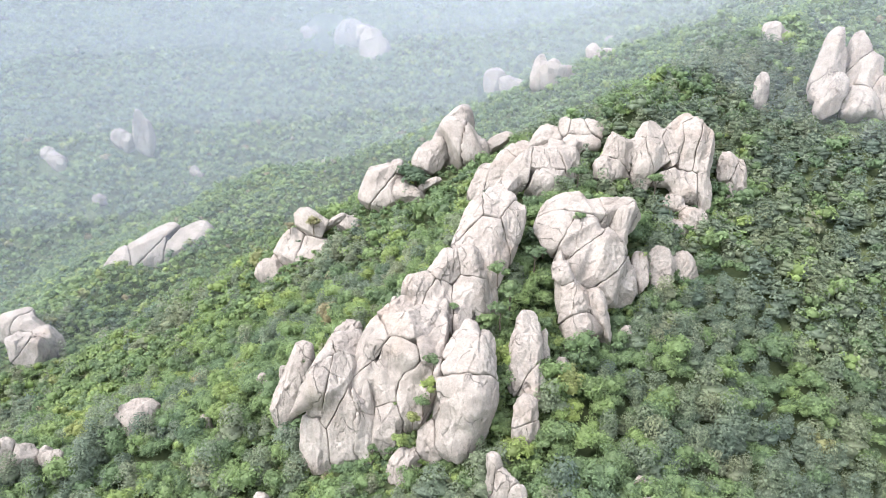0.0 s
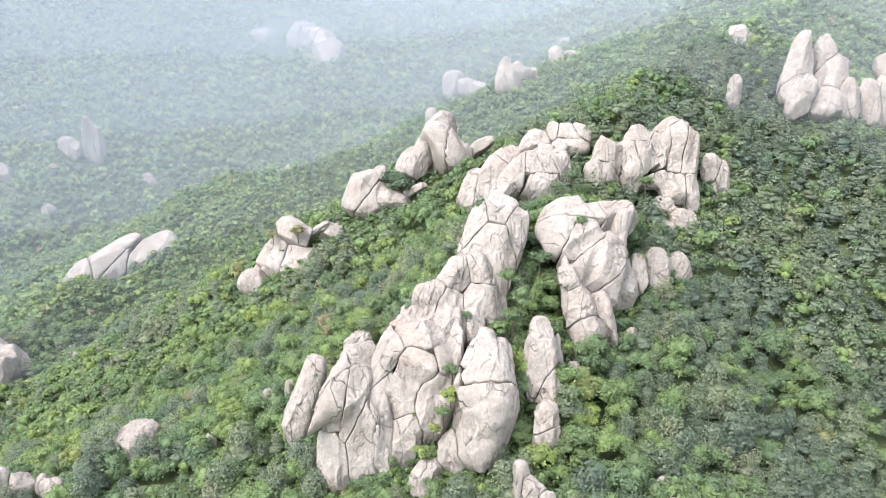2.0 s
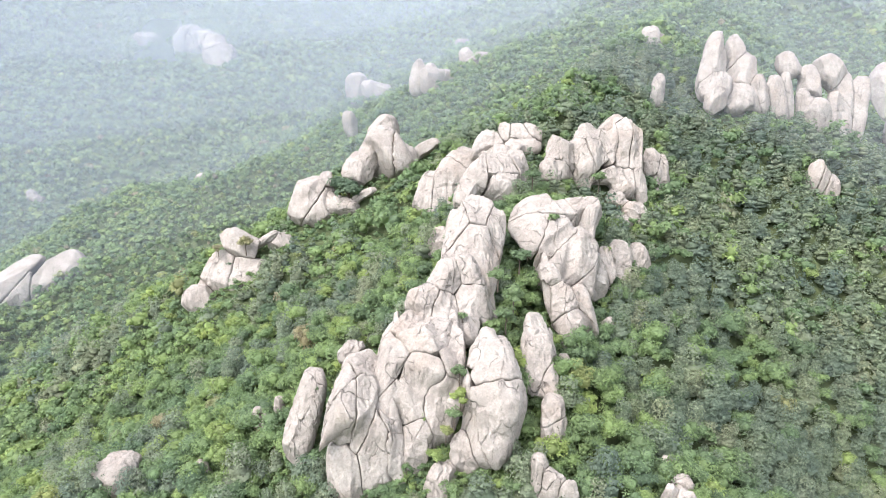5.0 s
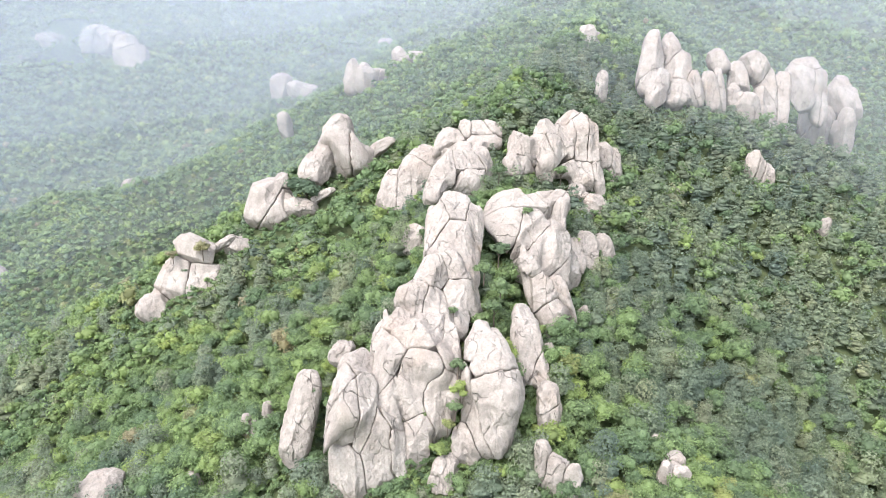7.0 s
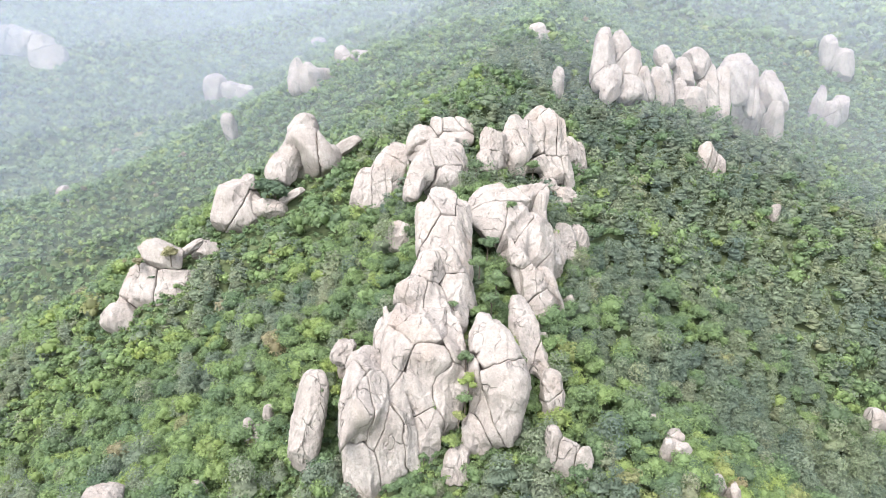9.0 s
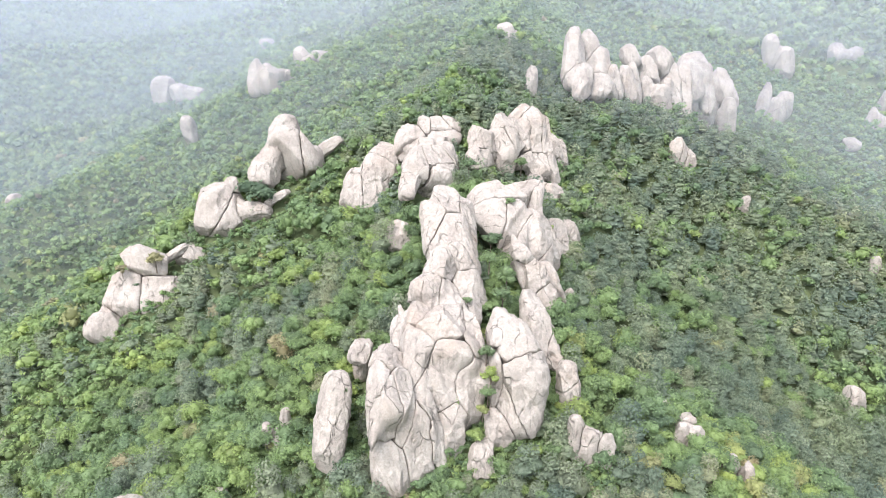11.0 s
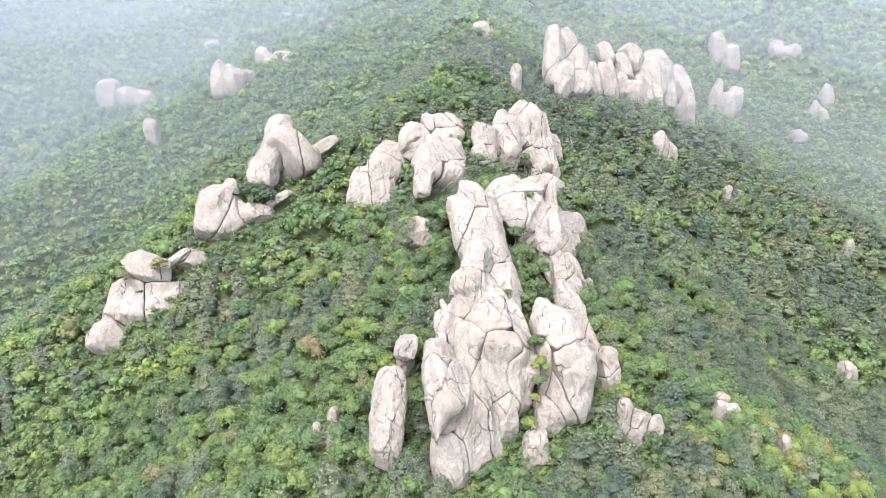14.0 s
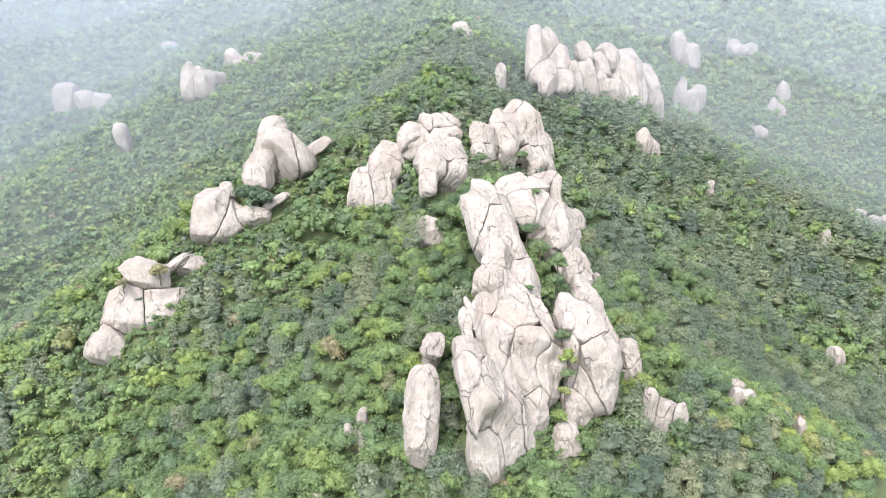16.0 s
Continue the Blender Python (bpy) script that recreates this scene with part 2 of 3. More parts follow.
def solid(p, blocks, k):
    """How far points lie outside the one rock mass that the blocks make together (below 0: inside)."""
    total = np.zeros(len(p))
    for b in blocks:
        q = (p - b["middle"]) @ b["turned"] / b["reach"]
        q[:, :2] *= (1 + b["taper"] * np.clip(q[:, 2:], -1, 1))
        g = np.cbrt((np.abs(q) ** 3).sum(1)) - 1
        for n, d in b["breaks"]:
            g = np.maximum(g, q @ n - d)
        total += np.exp(np.clip(-g * b["reach"].min() / k, -40, 40))
    return -k * np.log(total + 1e-30)


def outcrop(label, rows, seed, level=3, name="rock_outcrop", turn=STRIKE, swell=1.14):
    """One rock mass about blocks (x, y, z of the middle, width, height, lean), parted by narrow weathered joints; each block is a part."""
    r = np.random.RandomState(seed)
    x0, y0 = np.mean([row[0] for row in rows]), np.mean([row[1] for row in rows])
    base = new(name)
    base.location = (x0, y0, float(land(x0, y0)))
    tagged(base, label, "rock")
    grow = swell if len(rows) > 1 else 1.05
    blocks = []
    for x, y, z, w, h, lean, *tilt in rows:
        deep = min(w, 1.1 * h) * r.uniform(0.9, 1.15)
        turned = np.array(pose(0, 0, 0, tilt[0] if tilt else r.uniform(-3, 10), lean, turn + r.uniform(-9, 9)).to_3x3())
        half = np.array((w * grow, deep * grow, h * (1 + (grow - 1) * 0.4))) / 2
        foot = 0 if abs(lean) > 20 else min(max(z - h / 2 - float(land(x, y)) + 1.0, 0), 13 if len(rows) > 1 else 5) / 2
        breaks = []
        for _ in range(9):
            n = r.normal(size=3) * (1, 1, 0.75)
            breaks.append((n / np.linalg.norm(n), r.uniform(0.74, 1.06)))
        blocks.append({"at": np.array((x, y, z)), "half": half, "turned": turned, "size": min(w, h), "taper": r.uniform(0.0, 0.14),
                       "middle": np.array((x, y, z)) - turned[:, 2] * foot, "reach": half + np.array((0, 0, foot)), "breaks": breaks})
    rough = r.randint(100000)
    for i, b in enumerate(blocks):
        c, half, turned, size = b["at"], b["half"], b["turned"], b["size"]
        fine = 6 if level == 4 and size > 5.0 and c[1] < 230 else 5 if level == 4 or size > 6 else 4
        s, f = sphere(fine)
        middle = (c + b["middle"]) / 2
        way = (s * (half + b["reach"]) / 2) @ turned.T
        way /= np.linalg.norm(way, axis=1, keepdims=True)
        near = [o for o in blocks if np.linalg.norm(o["middle"] - b["middle"]) < np.linalg.norm(o["reach"]) + np.linalg.norm(b["reach"])]
        k = 0.07 * size + 0.12
        # out along each way to where the rock mass ends
        most = 1.5 * np.linalg.norm(b["reach"])
        low, high, done = np.zeros(len(s)), np.full(len(s), most), np.zeros(len(s), bool)
        for j in range(1, 13):
            out = solid(middle + way * (most * j / 12), near, k) > 0
            first = out & ~done
            high[first] = most * j / 12
            low[~done & ~out] = most * j / 12
            done |= out
        for _ in range(6):
            half_way = (low + high) / 2
            out = solid(middle + way * half_way[:, None], near, k) > 0
            high, low = np.where(out, half_way, high), np.where(out, low, half_way)
        far = (low + high) / 2
        outside = far.copy()
        # or to the joint with a neighbour, whichever comes first, with worn edges
        for o in near:
            if o is b:
                continue
            m = (turned / half ** 2) @ turned.T + (o["turned"] / o["half"] ** 2) @ o["turned"].T
            n = m @ (o["at"] - c)
            n /= np.linalg.norm(n)
            e1, e2 = np.linalg.norm(half * (turned.T @ n)), np.linalg.norm(o["half"] * (o["turned"].T @ n))
            along = (o["at"] - c) @ n
            if along < 0.12 * (e1 + e2):
                continue
            plane = along * e1 / (e1 + e2) + (c - middle) @ n - 0.02 - 0.004 * min(size, o["size"])
            if plane < 0.1 * e1:
                continue
            slope = np.maximum(way @ n, 1e-4)
            t = np.minimum(plane / slope, 1e3)
            wobble = lumps(middle + way * np.minimum(t, most)[:, None], 5.0, np.random.RandomState(rough), 4) * 0.35
            t = np.maximum(plane + wobble * (1 if (o["at"] - c)[0] > 0 else -1), 0.1 * e1) / slope
            edge = 0.05 + 0.02 * size
            gap = np.clip((far - t) / edge, -1, 1)
            far = np.minimum(far, t) - edge * 0.25 * (1 - np.abs(gap)) ** 2
        q = middle + way * far[:, None]
        out = lumps(q, size * 1.1, r) * size * 0.022 + lumps(q, size * 0.42, r) * size * 0.014 - np.abs(lumps(q * (1, 1, 0.6), 2.4, r, 5)) * 0.42 + lumps(q * (1, 1, 0.5), 0.9, r, 8) * 0.10
        if size > 1.8:      # cracks part the block into fitted pieces, some set back
            count = int(min(5 + half[2] * half[0] * 0.6, 34))
            seeds = middle + (r.uniform(-1, 1, (count, 3)) * b["reach"] * 0.95) @ turned.T
            bent = q + np.stack([lumps(q, size * 0.6, r) for _ in range(3)], -1) * size * 0.07
            dist = np.linalg.norm((bent[:, None] - seeds[None]) * (1, 1, 0.42), axis=2)
            cell = dist.argmin(1)
            two = np.partition(dist, 1, axis=1)
            gap = two[:, 1] - two[:, 0]
            out += r.uniform(-0.06, 0.02, count)[cell] * min(size, 7) * np.clip(gap / 0.22, 0, 1)
            out -= np.exp(-(gap / (0.08 + 0.004 * size)) ** 2) * min(0.07 * size, 0.38)
        out *= np.clip(1.1 - (outside - far) / (0.3 + 0.06 * size), 0.1, 1)      # the faces within the joints stay plane
        v = q + way * np.maximum(out, -0.5 * far)[:, None] - np.array(base.location)
        ob = new("boulder", mesh_from("boulder", v, f, GRANITE, smooth=True))
        ob.parent = base
        for share in (0.5, -0.2, -0.8):
            spot = c + turned[:, 2] * half[2] * share
            FOOTPRINTS.append((spot[0], spot[1], max(half[0], half[1]) * 0.80, spot[2]))
        if len(rows) > 1 and c[1] > 90:      # open ground before the foot of the rock
            spot = c - turned[:, 2] * half[2] * 0.95
            CLEARINGS.append((spot[0] - 1.2 - 0.1 * size, spot[1] - 2.0 - 0.2 * size, half[0] * (1.1 if c[1] > 230 else 0.7), spot[2]))
    return base


def cluster(x, y, top, w, h, count, seed, label="pale grey granite boulders standing out of the woodland", lean=0):
    """A loose outcrop: blocks of falling size beside the tallest."""
    r = np.random.RandomState(seed)
    rows = []
    under = float(land(x, y))
    if top - under > 1.4 * h + 3:
        top = under + 0.9 * h
    top = max(top, under + 4.4 + 0.5 * h)
    for i in range(count):
        part_h = h * (1 if i == 0 else r.uniform(0.4, 0.95))
        part_w = w / max(1, count ** 0.62) * r.uniform(0.9, 1.4)
        off = 0 if count == 1 else (i - (count - 1) / 2) / count * w + r.uniform(-0.1, 0.1) * w
        px, py = x + off * math.cos(radians(-30)), y + off * math.sin(radians(-30)) + r.uniform(-0.4, 0.4) * w
        ground_z = float(land(px, py))
        z1 = top - (0 if i == 0 else r.uniform(0.1, 0.5) * h)
        z1 = min(z1, ground_z + part_h + 2) if abs(top - ground_z) > 2 * h else z1
        rows.append((px, py, z1 - part_h / 2, part_w, part_h, lean + r.uniform(-7, 7)))
    if count > 1:
        ground_z = float(land(x, y))
        rows.append((x, y, (max(ground_z, top - h) + top - 0.35 * h) / 2, w * 0.6, h * 0.5, 0))
    return outcrop(label, rows, seed + 500, 3, turn=-30)


outcrop("long sloping pale granite slabs on a wooded spur", [
    (-162.0, 414.6, 7.1, 16.3, 44.3, 40, -38),
    (-184.3, 410.9, 4.7, 18.0, 51.8, 44, -41),
    (-178.0, 409.5, 0.7, 16.4, 27.5, 28, -35),
    (-196.9, 404.0, -1.3, 16.6, 25.5, 31, -35),
], 30, 4)
outcrop("pale granite pillars at the foot of the ridge", [
    (-32.5, 136.2, 72.9, 6.5, 17.4, 14, -21),
    (-21.4, 145.1, 80.2, 5.0, 6.2, 25, -54),
    (-19.9, 136.0, 81.3, 7.3, 11.9, 13, -72),
    (-24.9, 131.7, 80.7, 3.0, 4.2, -1, -52),
    (-24.9, 127.4, 76.1, 3.9, 11.3, 2, -15),
    (-22.1, 127.5, 75.3, 5.5, 14.9, 6, -17),
    (-25.7, 125.0, 64.8, 6.1, 12.8, -7, -12),
    (-19.2, 125.2, 67.2, 7.7, 20.3, 1, -13),
    (-15.7, 126.3, 74.0, 3.3, 8.2, -8, -12),
    (-15.3, 122.7, 67.0, 3.0, 8.2, -6, -13),
], 31, 4)
outcrop("jointed granite face split by upright cracks", [
    (-11.7, 128.8, 76.0, 5.2, 10.6, -17, -14),
    (-11.4, 124.3, 68.0, 5.2, 10.7, 1, -22),
    (-5.6, 128.6, 74.3, 8.5, 17.5, -4, -26),
    (-9.9, 129.5, 80.1, 4.4, 5.2, -1, -18),
    (-6.0, 137.3, 84.7, 12.8, 10.8, -8, -41),
    (-15.2, 133.0, 83.6, 4.2, 6.5, -5, -34),
    (-9.0, 141.6, 86.9, 6.3, 7.5, 19, -68),
    (-12.8, 144.7, 84.4, 3.0, 4.1, -2, -52),
    (-10.9, 145.7, 87.2, 1.8, 2.7, -16, -46),
    (-0.4, 132.8, 85.3, 3.3, 7.4, -10, -43),
    (-1.4, 142.2, 87.9, 6.9, 6.1, -9, -60),
], 32, 4)
outcrop("tall pale granite tower beside a wooded cleft", [
    (5.5, 127.0, 82.5, 9.8, 10.2, -14, -47),
    (4.9, 121.2, 75.3, 9.0, 13.0, 10, -22),
    (0.6, 124.7, 75.0, 3.8, 10.4, -7, -19),
    (1.2, 121.4, 70.8, 4.2, 10.6, -6, -25),
    (-2.3, 120.9, 67.0, 5.0, 8.2, -16, -16),
    (-7.9, 117.6, 63.7, 5.4, 7.4, 18, -34),
    (5.4, 131.2, 87.3, 4.3, 4.1, 11, -57),
    (2.8, 129.7, 84.9, 3.1, 4.8, -8, -40),
    (8.6, 130.8, 84.7, 4.6, 4.8, -20, -55),
], 33, 4)
outcrop("stacked pale granite blocks below the tower", [
    (17.9, 136.4, 86.7, 5.0, 5.1, -4, -38),
    (17.2, 131.8, 79.3, 6.2, 12.5, -11, -33),
    (18.9, 128.9, 76.5, 3.8, 6.7, -15, -48),
    (21.4, 137.0, 82.7, 2.6, 4.5, -14, -23),
    (26.3, 138.0, 75.7, 2.7, 3.3, -6, -39),
], 34, 4)
outcrop("pale rounded granite boulders below the rib", [
    (16.6, 120.9, 75.9, 5.0, 4.5, 6, -19),
    (18.0, 119.0, 71.8, 2.2, 2.7, 3, -13),
], 35, 4)
outcrop("pale granite blocks along the narrow crest", [
    (6.1, 149.0, 95.8, 5.6, 7.3, -19, -23),
    (0.5, 148.5, 95.0, 6.3, 7.9, 14, -39),
    (4.8, 144.1, 89.2, 5.3, 8.5, -7, -47),
    (-4.9, 145.5, 90.6, 6.7, 7.2, 25, -53),
    (-0.6, 144.1, 89.2, 5.5, 4.9, -14, -58),
    (10.9, 148.5, 89.3, 2.6, 3.4, -13, -13),
], 36, 4)
outcrop("great rounded granite blocks on the crest", [
    (12.7, 165.4, 102.7, 8.6, 12.6, 2, -45),
    (8.2, 164.5, 101.3, 6.3, 11.1, 3, -53),
    (16.5, 162.2, 100.0, 5.6, 12.6, 2, -45),
    (11.1, 158.4, 97.5, 7.3, 9.6, -19, -44),
    (8.7, 182.1, 92.5, 7.3, 5.8, 15, -41),
], 37, 4)
outcrop("jointed granite walls high on the crest", [
    (14.0, 220.5, 94.4, 8.7, 15.3, 13, -22),
    (18.6, 218.0, 97.1, 7.6, 19.6, 6, -29),
    (25.5, 222.9, 105.1, 8.5, 9.8, 10, -38),
    (28.4, 200.5, 104.7, 12.7, 15.3, 20, -48),
    (35.9, 203.1, 106.3, 7.9, 10.6, 18, -46),
    (29.2, 196.5, 101.1, 7.7, 8.0, 46, -58),
    (20.9, 197.1, 103.6, 5.3, 13.2, 15, -62),
], 38, 4, swell=1.28)
outcrop("small pale boulders among shrubs at the crest", [
    (33.4, 220.3, 111.5, 8.4, 6.4, 18, -38),
    (42.5, 217.2, 114.7, 7.4, 5.2, 10, -29),
    (37.6, 218.6, 115.4, 4.0, 5.3, -2, -23),
    (46.3, 215.7, 115.8, 5.9, 3.9, -2, -33),
    (39.1, 212.2, 109.5, 7.6, 5.2, -31, -43),
    (34.3, 211.7, 109.2, 5.7, 6.5, 7, -60),
], 39, 3)
outcrop("broad granite bastion of rounded blocks", [
    (33.2, 172.4, 101.0, 13.8, 8.0, -9, -51),
    (42.4, 172.0, 98.7, 12.6, 8.6, -23, -52),
    (34.1, 165.3, 96.8, 6.2, 6.6, 9, -46),
    (38.5, 163.7, 92.5, 11.5, 9.6, -6, -28),
    (44.1, 167.0, 96.5, 4.0, 8.8, -6, -36),
    (29.6, 167.0, 97.3, 7.9, 4.7, -55, -41),
    (43.1, 162.8, 87.2, 6.4, 7.5, -16, -19),
    (27.8, 155.5, 94.7, 2.8, 2.4, -9, -23),
], 40, 4, swell=1.28)
outcrop("cracked granite buttress beside dark woods", [
    (56.3, 171.4, 84.6, 6.8, 13.3, -12, -24),
    (64.2, 174.8, 82.0, 6.4, 13.2, -14, -8),
    (60.2, 169.8, 75.8, 5.0, 7.1, -16, -11),
    (49.8, 167.1, 87.1, 4.4, 8.8, -8, -35),
    (50.0, 165.9, 78.5, 4.1, 3.6, -15, -11),
], 41, 4)
outcrop("broken granite rib between green shrubs", [
    (27.4, 152.7, 91.7, 4.4, 5.7, -24, -24),
    (29.9, 150.2, 85.7, 6.7, 10.5, -18, -27),
    (35.6, 151.2, 84.6, 4.6, 6.9, -20, -20),
    (31.0, 145.8, 80.5, 5.0, 6.6, 1, -41),
], 42, 4)
outcrop("pale granite dome split by upright joints", [
    (51.1, 205.0, 109.9, 7.8, 12.1, -4, -19),
    (61.1, 206.9, 114.7, 7.7, 6.6, 0, -35),
    (57.5, 204.7, 109.4, 5.8, 7.1, -12, -22),
    (61.9, 203.7, 111.0, 4.7, 5.3, 6, -27),
    (66.2, 205.0, 111.9, 5.5, 8.3, -2, -31),
    (72.1, 206.0, 110.3, 8.9, 17.2, 0, -33),
    (76.1, 204.1, 109.1, 6.0, 15.1, -2, -34),
    (70.1, 199.5, 100.2, 7.0, 8.2, -14, -26),
    (75.2, 197.3, 100.7, 3.7, 5.8, -7, -19),
    (46.9, 202.3, 106.5, 6.3, 4.2, -14, -9),
    (69.6, 210.6, 116.1, 8.7, 3.9, -47, -14),
], 43, 4)
outcrop("narrow granite fins dropping from the dome", [
    (86.8, 212.3, 104.6, 5.2, 6.7, -11, -24),
    (90.4, 210.3, 99.8, 4.4, 12.4, -3, -22),
    (86.5, 206.2, 93.9, 3.5, 6.1, -11, -16),
    (66.4, 196.1, 96.1, 5.8, 5.2, -1, -25),
    (71.1, 192.3, 91.8, 7.2, 8.2, -6, -34),
    (65.6, 189.8, 91.0, 6.4, 4.5, 14, -35),
    (82.6, 198.9, 86.8, 4.6, 4.5, -6, -19),
], 44, 4)
outcrop("tall rounded granite knob standing on the tor", [(5.7, 263.2, 109.19999999999999, 10.9, 12.7, 6, -8)], 29, 4)
outcrop("granite tor with a balanced knob on top", [
    (6.6, 261.5, 99.7, 19.1, 16.1, 35, -35),
    (-3.6, 257.8, 99.2, 8.7, 7.3, 19, -35),
    (19.1, 259.8, 101.9, 12.7, 4.5, -28, -25),
    (12.6, 258.8, 99.6, 8.8, 8.4, 4, -29),
], 45, 4, swell=1.28)
outcrop("granite cliff topped by a green shrub", [
    (-23.2, 254.8, 86.5, 9.8, 19.4, 12, -27),
    (-19.6, 253.5, 83.5, 15.0, 12.5, 14, -29),
    (-4.9, 245.7, 90.0, 8.4, 2.7, -31, -10),
    (-11.5, 247.7, 85.4, 8.4, 6.5, 14, -42),
    (-17.0, 257.1, 94.3, 6.2, 4.7, 9, -32),
], 46, 4, swell=1.28)
outcrop("sloping pale granite slab among trees", [
    (-53.7, 249.3, 63.3, 12.6, 18.2, 17, -32),
    (-45.4, 246.1, 63.7, 13.2, 16.5, 28, -34),
    (-63.3, 244.7, 56.4, 9.4, 10.1, 29, -41),
    (-47.5, 249.1, 73.2, 14.9, 8.3, 32, -40),
    (-34.2, 249.0, 74.1, 7.3, 6.0, -13, -21),
    (-41.0, 248.3, 74.8, 10.9, 2.8, -34, -9),
], 47, 4, swell=1.28)
outcrop("tall grey granite tors on the shoulder", [
    (140.3, 262.1, 134.2, 9.0, 18.8, 13, -26),
    (149.9, 263.6, 135.5, 7.7, 12.2, 7, -24),
    (137.6, 252.0, 122.5, 7.3, 11.9, 20, -36),
    (151.2, 256.3, 126.2, 8.6, 16.3, 8, -32),
    (145.7, 250.6, 117.7, 9.4, 10.5, 3, -33),
    (153.9, 250.3, 122.6, 5.5, 9.0, -8, -18),
    (161.2, 250.5, 122.3, 6.1, 9.1, -11, -16),
    (167.0, 252.0, 123.1, 4.7, 9.2, -6, -18),
], 48, 4)
outcrop("jagged grey granite tors on the shoulder of the ridge", [
    (174.8, 262.1, 129.2, 8.1, 11.3, -33, -15),
    (182.8, 258.4, 124.5, 7.6, 10.1, 1, -26),
    (198.1, 264.6, 125.9, 10.2, 14.4, -35, -7),
    (176.9, 245.4, 114.2, 9.9, 7.0, -11, -13),
    (174.7, 250.9, 119.2, 5.8, 4.0, -11, -11),
    (201.9, 260.6, 117.3, 8.5, 17.8, 4, -31),
    (209.8, 259.5, 114.1, 8.6, 22.3, 12, -35),
    (195.4, 256.0, 113.4, 6.7, 9.9, -4, -25),
], 49, 4)
outcrop("grey granite cliffs behind the shoulder", [
    (271.7, 306.6, 121.7, 15.3, 8.3, -8, -28),
    (264.7, 303.2, 115.6, 10.9, 12.6, -12, -26),
    (275.9, 301.6, 111.5, 9.1, 17.1, -5, -28),
    (279.0, 300.2, 110.7, 7.7, 19.3, 10, -31),
    (314.8, 320.1, 107.6, 12.9, 13.6, -10, -30),
    (338.7, 330.5, 101.3, 10.5, 8.5, -6, -28),
], 50, 4)
# single tors and loose boulders farther off: x, y, top, width, height, blocks
for i, (x, y, top, w, h, count) in enumerate([
    (75, 476, 112, 27, 24, 5), (64, 715, 88, 30, 30, 3), (107, 490, 126, 19, 12, 2), (142, 315, 140, 10, 8, 2), (115, 260, 128, 5.5, 10, 1),
    (15, 468, 90, 9, 14, 1), (200, 871, 112, 18, 14, 1), (-80, 491, 66, 13, 16, 2), (-125, 535, 40, 14, 10, 3),
    (-185, 1041, 126, 30, 28, 1), (-110, 1017, 118, 70, 45, 5),
]):
    cluster(x, y, top, w, h, count, 60 + i)
for i, (x, y, top, w, h, count) in enumerate([
    (300, 315, 106, 24, 22, 5), (345, 340, 98, 22, 18, 4),
]):
    cluster(x, y, top, w, h, count, 80 + i, "jagged grey granite tors on the shoulder of the ridge")
for i, (x, y, top, w, h, count) in enumerate([
    (392, 326, 100, 15, 26, 3), (467, 292, 80, 14, 24, 2), (490, 300, 82, 12, 18, 2), (415, 281, 46, 9, 9, 1), (455, 370, 130, 17, 22, 3), (520, 358, 123, 20, 12, 3),
    (156, 179, 75, 5, 6.5, 1), (152, 209, 101, 9, 13, 3), (185, 143, 52, 4, 5, 1), (430, 180, 46, 14, 18, 3), (400, 190, 40, 14, 8, 3),
]):
    cluster(x, y, top, w, h, count, 95 + i)
for i, (x, y, top, w, h, count) in enumerate([
    (-73, 147, 61, 7.5, 8.5, 1), (-96, 135, 59, 7, 9, 2), (-88, 136, 54, 7, 4, 3), (-55, 141.5, 63.5, 3, 3, 1), (37, 109.5, 69.5, 3.6, 4, 1),
    (11.5, 107.5, 73, 6, 7, 3), (35, 102.5, 67, 7, 4, 3), (37.5, 91.5, 59.5, 5, 4, 3), (122, 111, 33, 6, 9, 2), (-42, 147.5, 66, 3.5, 4, 2),
    (-38, 150, 69, 3, 4, 1), (-36, 117, 63, 4, 4, 2), (43, 151, 76, 3, 4, 1), (-150, 293, 3, 9, 4, 2), (-19.5, 149, 78, 3.5, 5, 1),
]):
    cluster(x, y, top, w, h, count, 120 + i)
for i, (x, y, top, w, h, count) in enumerate([
    (-188, 287, 16, 28, 16, 5), (-310, 728, 50, 14, 36, 2), (-330, 735, 30, 22, 16, 3),
    (-390, 700, -10, 30, 16, 4), (-250, 700, 5, 12, 10, 2), (-320, 640, -20, 12, 12, 2),
]):
    cluster(x, y, top, w, h, count, 150 + i)


# ---- woodland ----
def fans(r, centres, radii, count, size, flat=1.0):
    """Small leaf-bearing sprays on the upper outside of rounded lobes."""
    v = []
    for c, rad in zip(centres, radii):
        for _ in range(count):
            k = r.normal(size=3)
            k /= np.linalg.norm(k)
            if k[2] < -0.25:
                k[2] *= -1
            p = np.array(c) + k * rad * (1, 1, flat) * r.uniform(0.75, 1.08)
            n = k + r.normal(size=3) * 0.4 + (0, 0, 0.55)
            n /= np.linalg.norm(n)
            a = np.cross(n, r.normal(size=3))
            a /= np.linalg.norm(a)
            b = np.cross(n, a)
            s = size * r.uniform(0.7, 1.3)
            v += [p + a * s, p - a * s * 0.5 + b * s * 0.85, p - a * s * 0.5 - b * s * 0.85]
    return np.array(v)


def core(r, centres, radii, flat, shrink=0.72):
    s, f = sphere(1)
    v, faces, at = [], [], 0
    for c, rad in zip(centres, radii):
        v.append(np.array(c) + s * rad * shrink * (1, 1, flat) * r.uniform(0.72, 1.25, (len(s), 1)))
        faces.append(f + at)
        at += len(s)
    return np.concatenate(v), np.concatenate(faces)


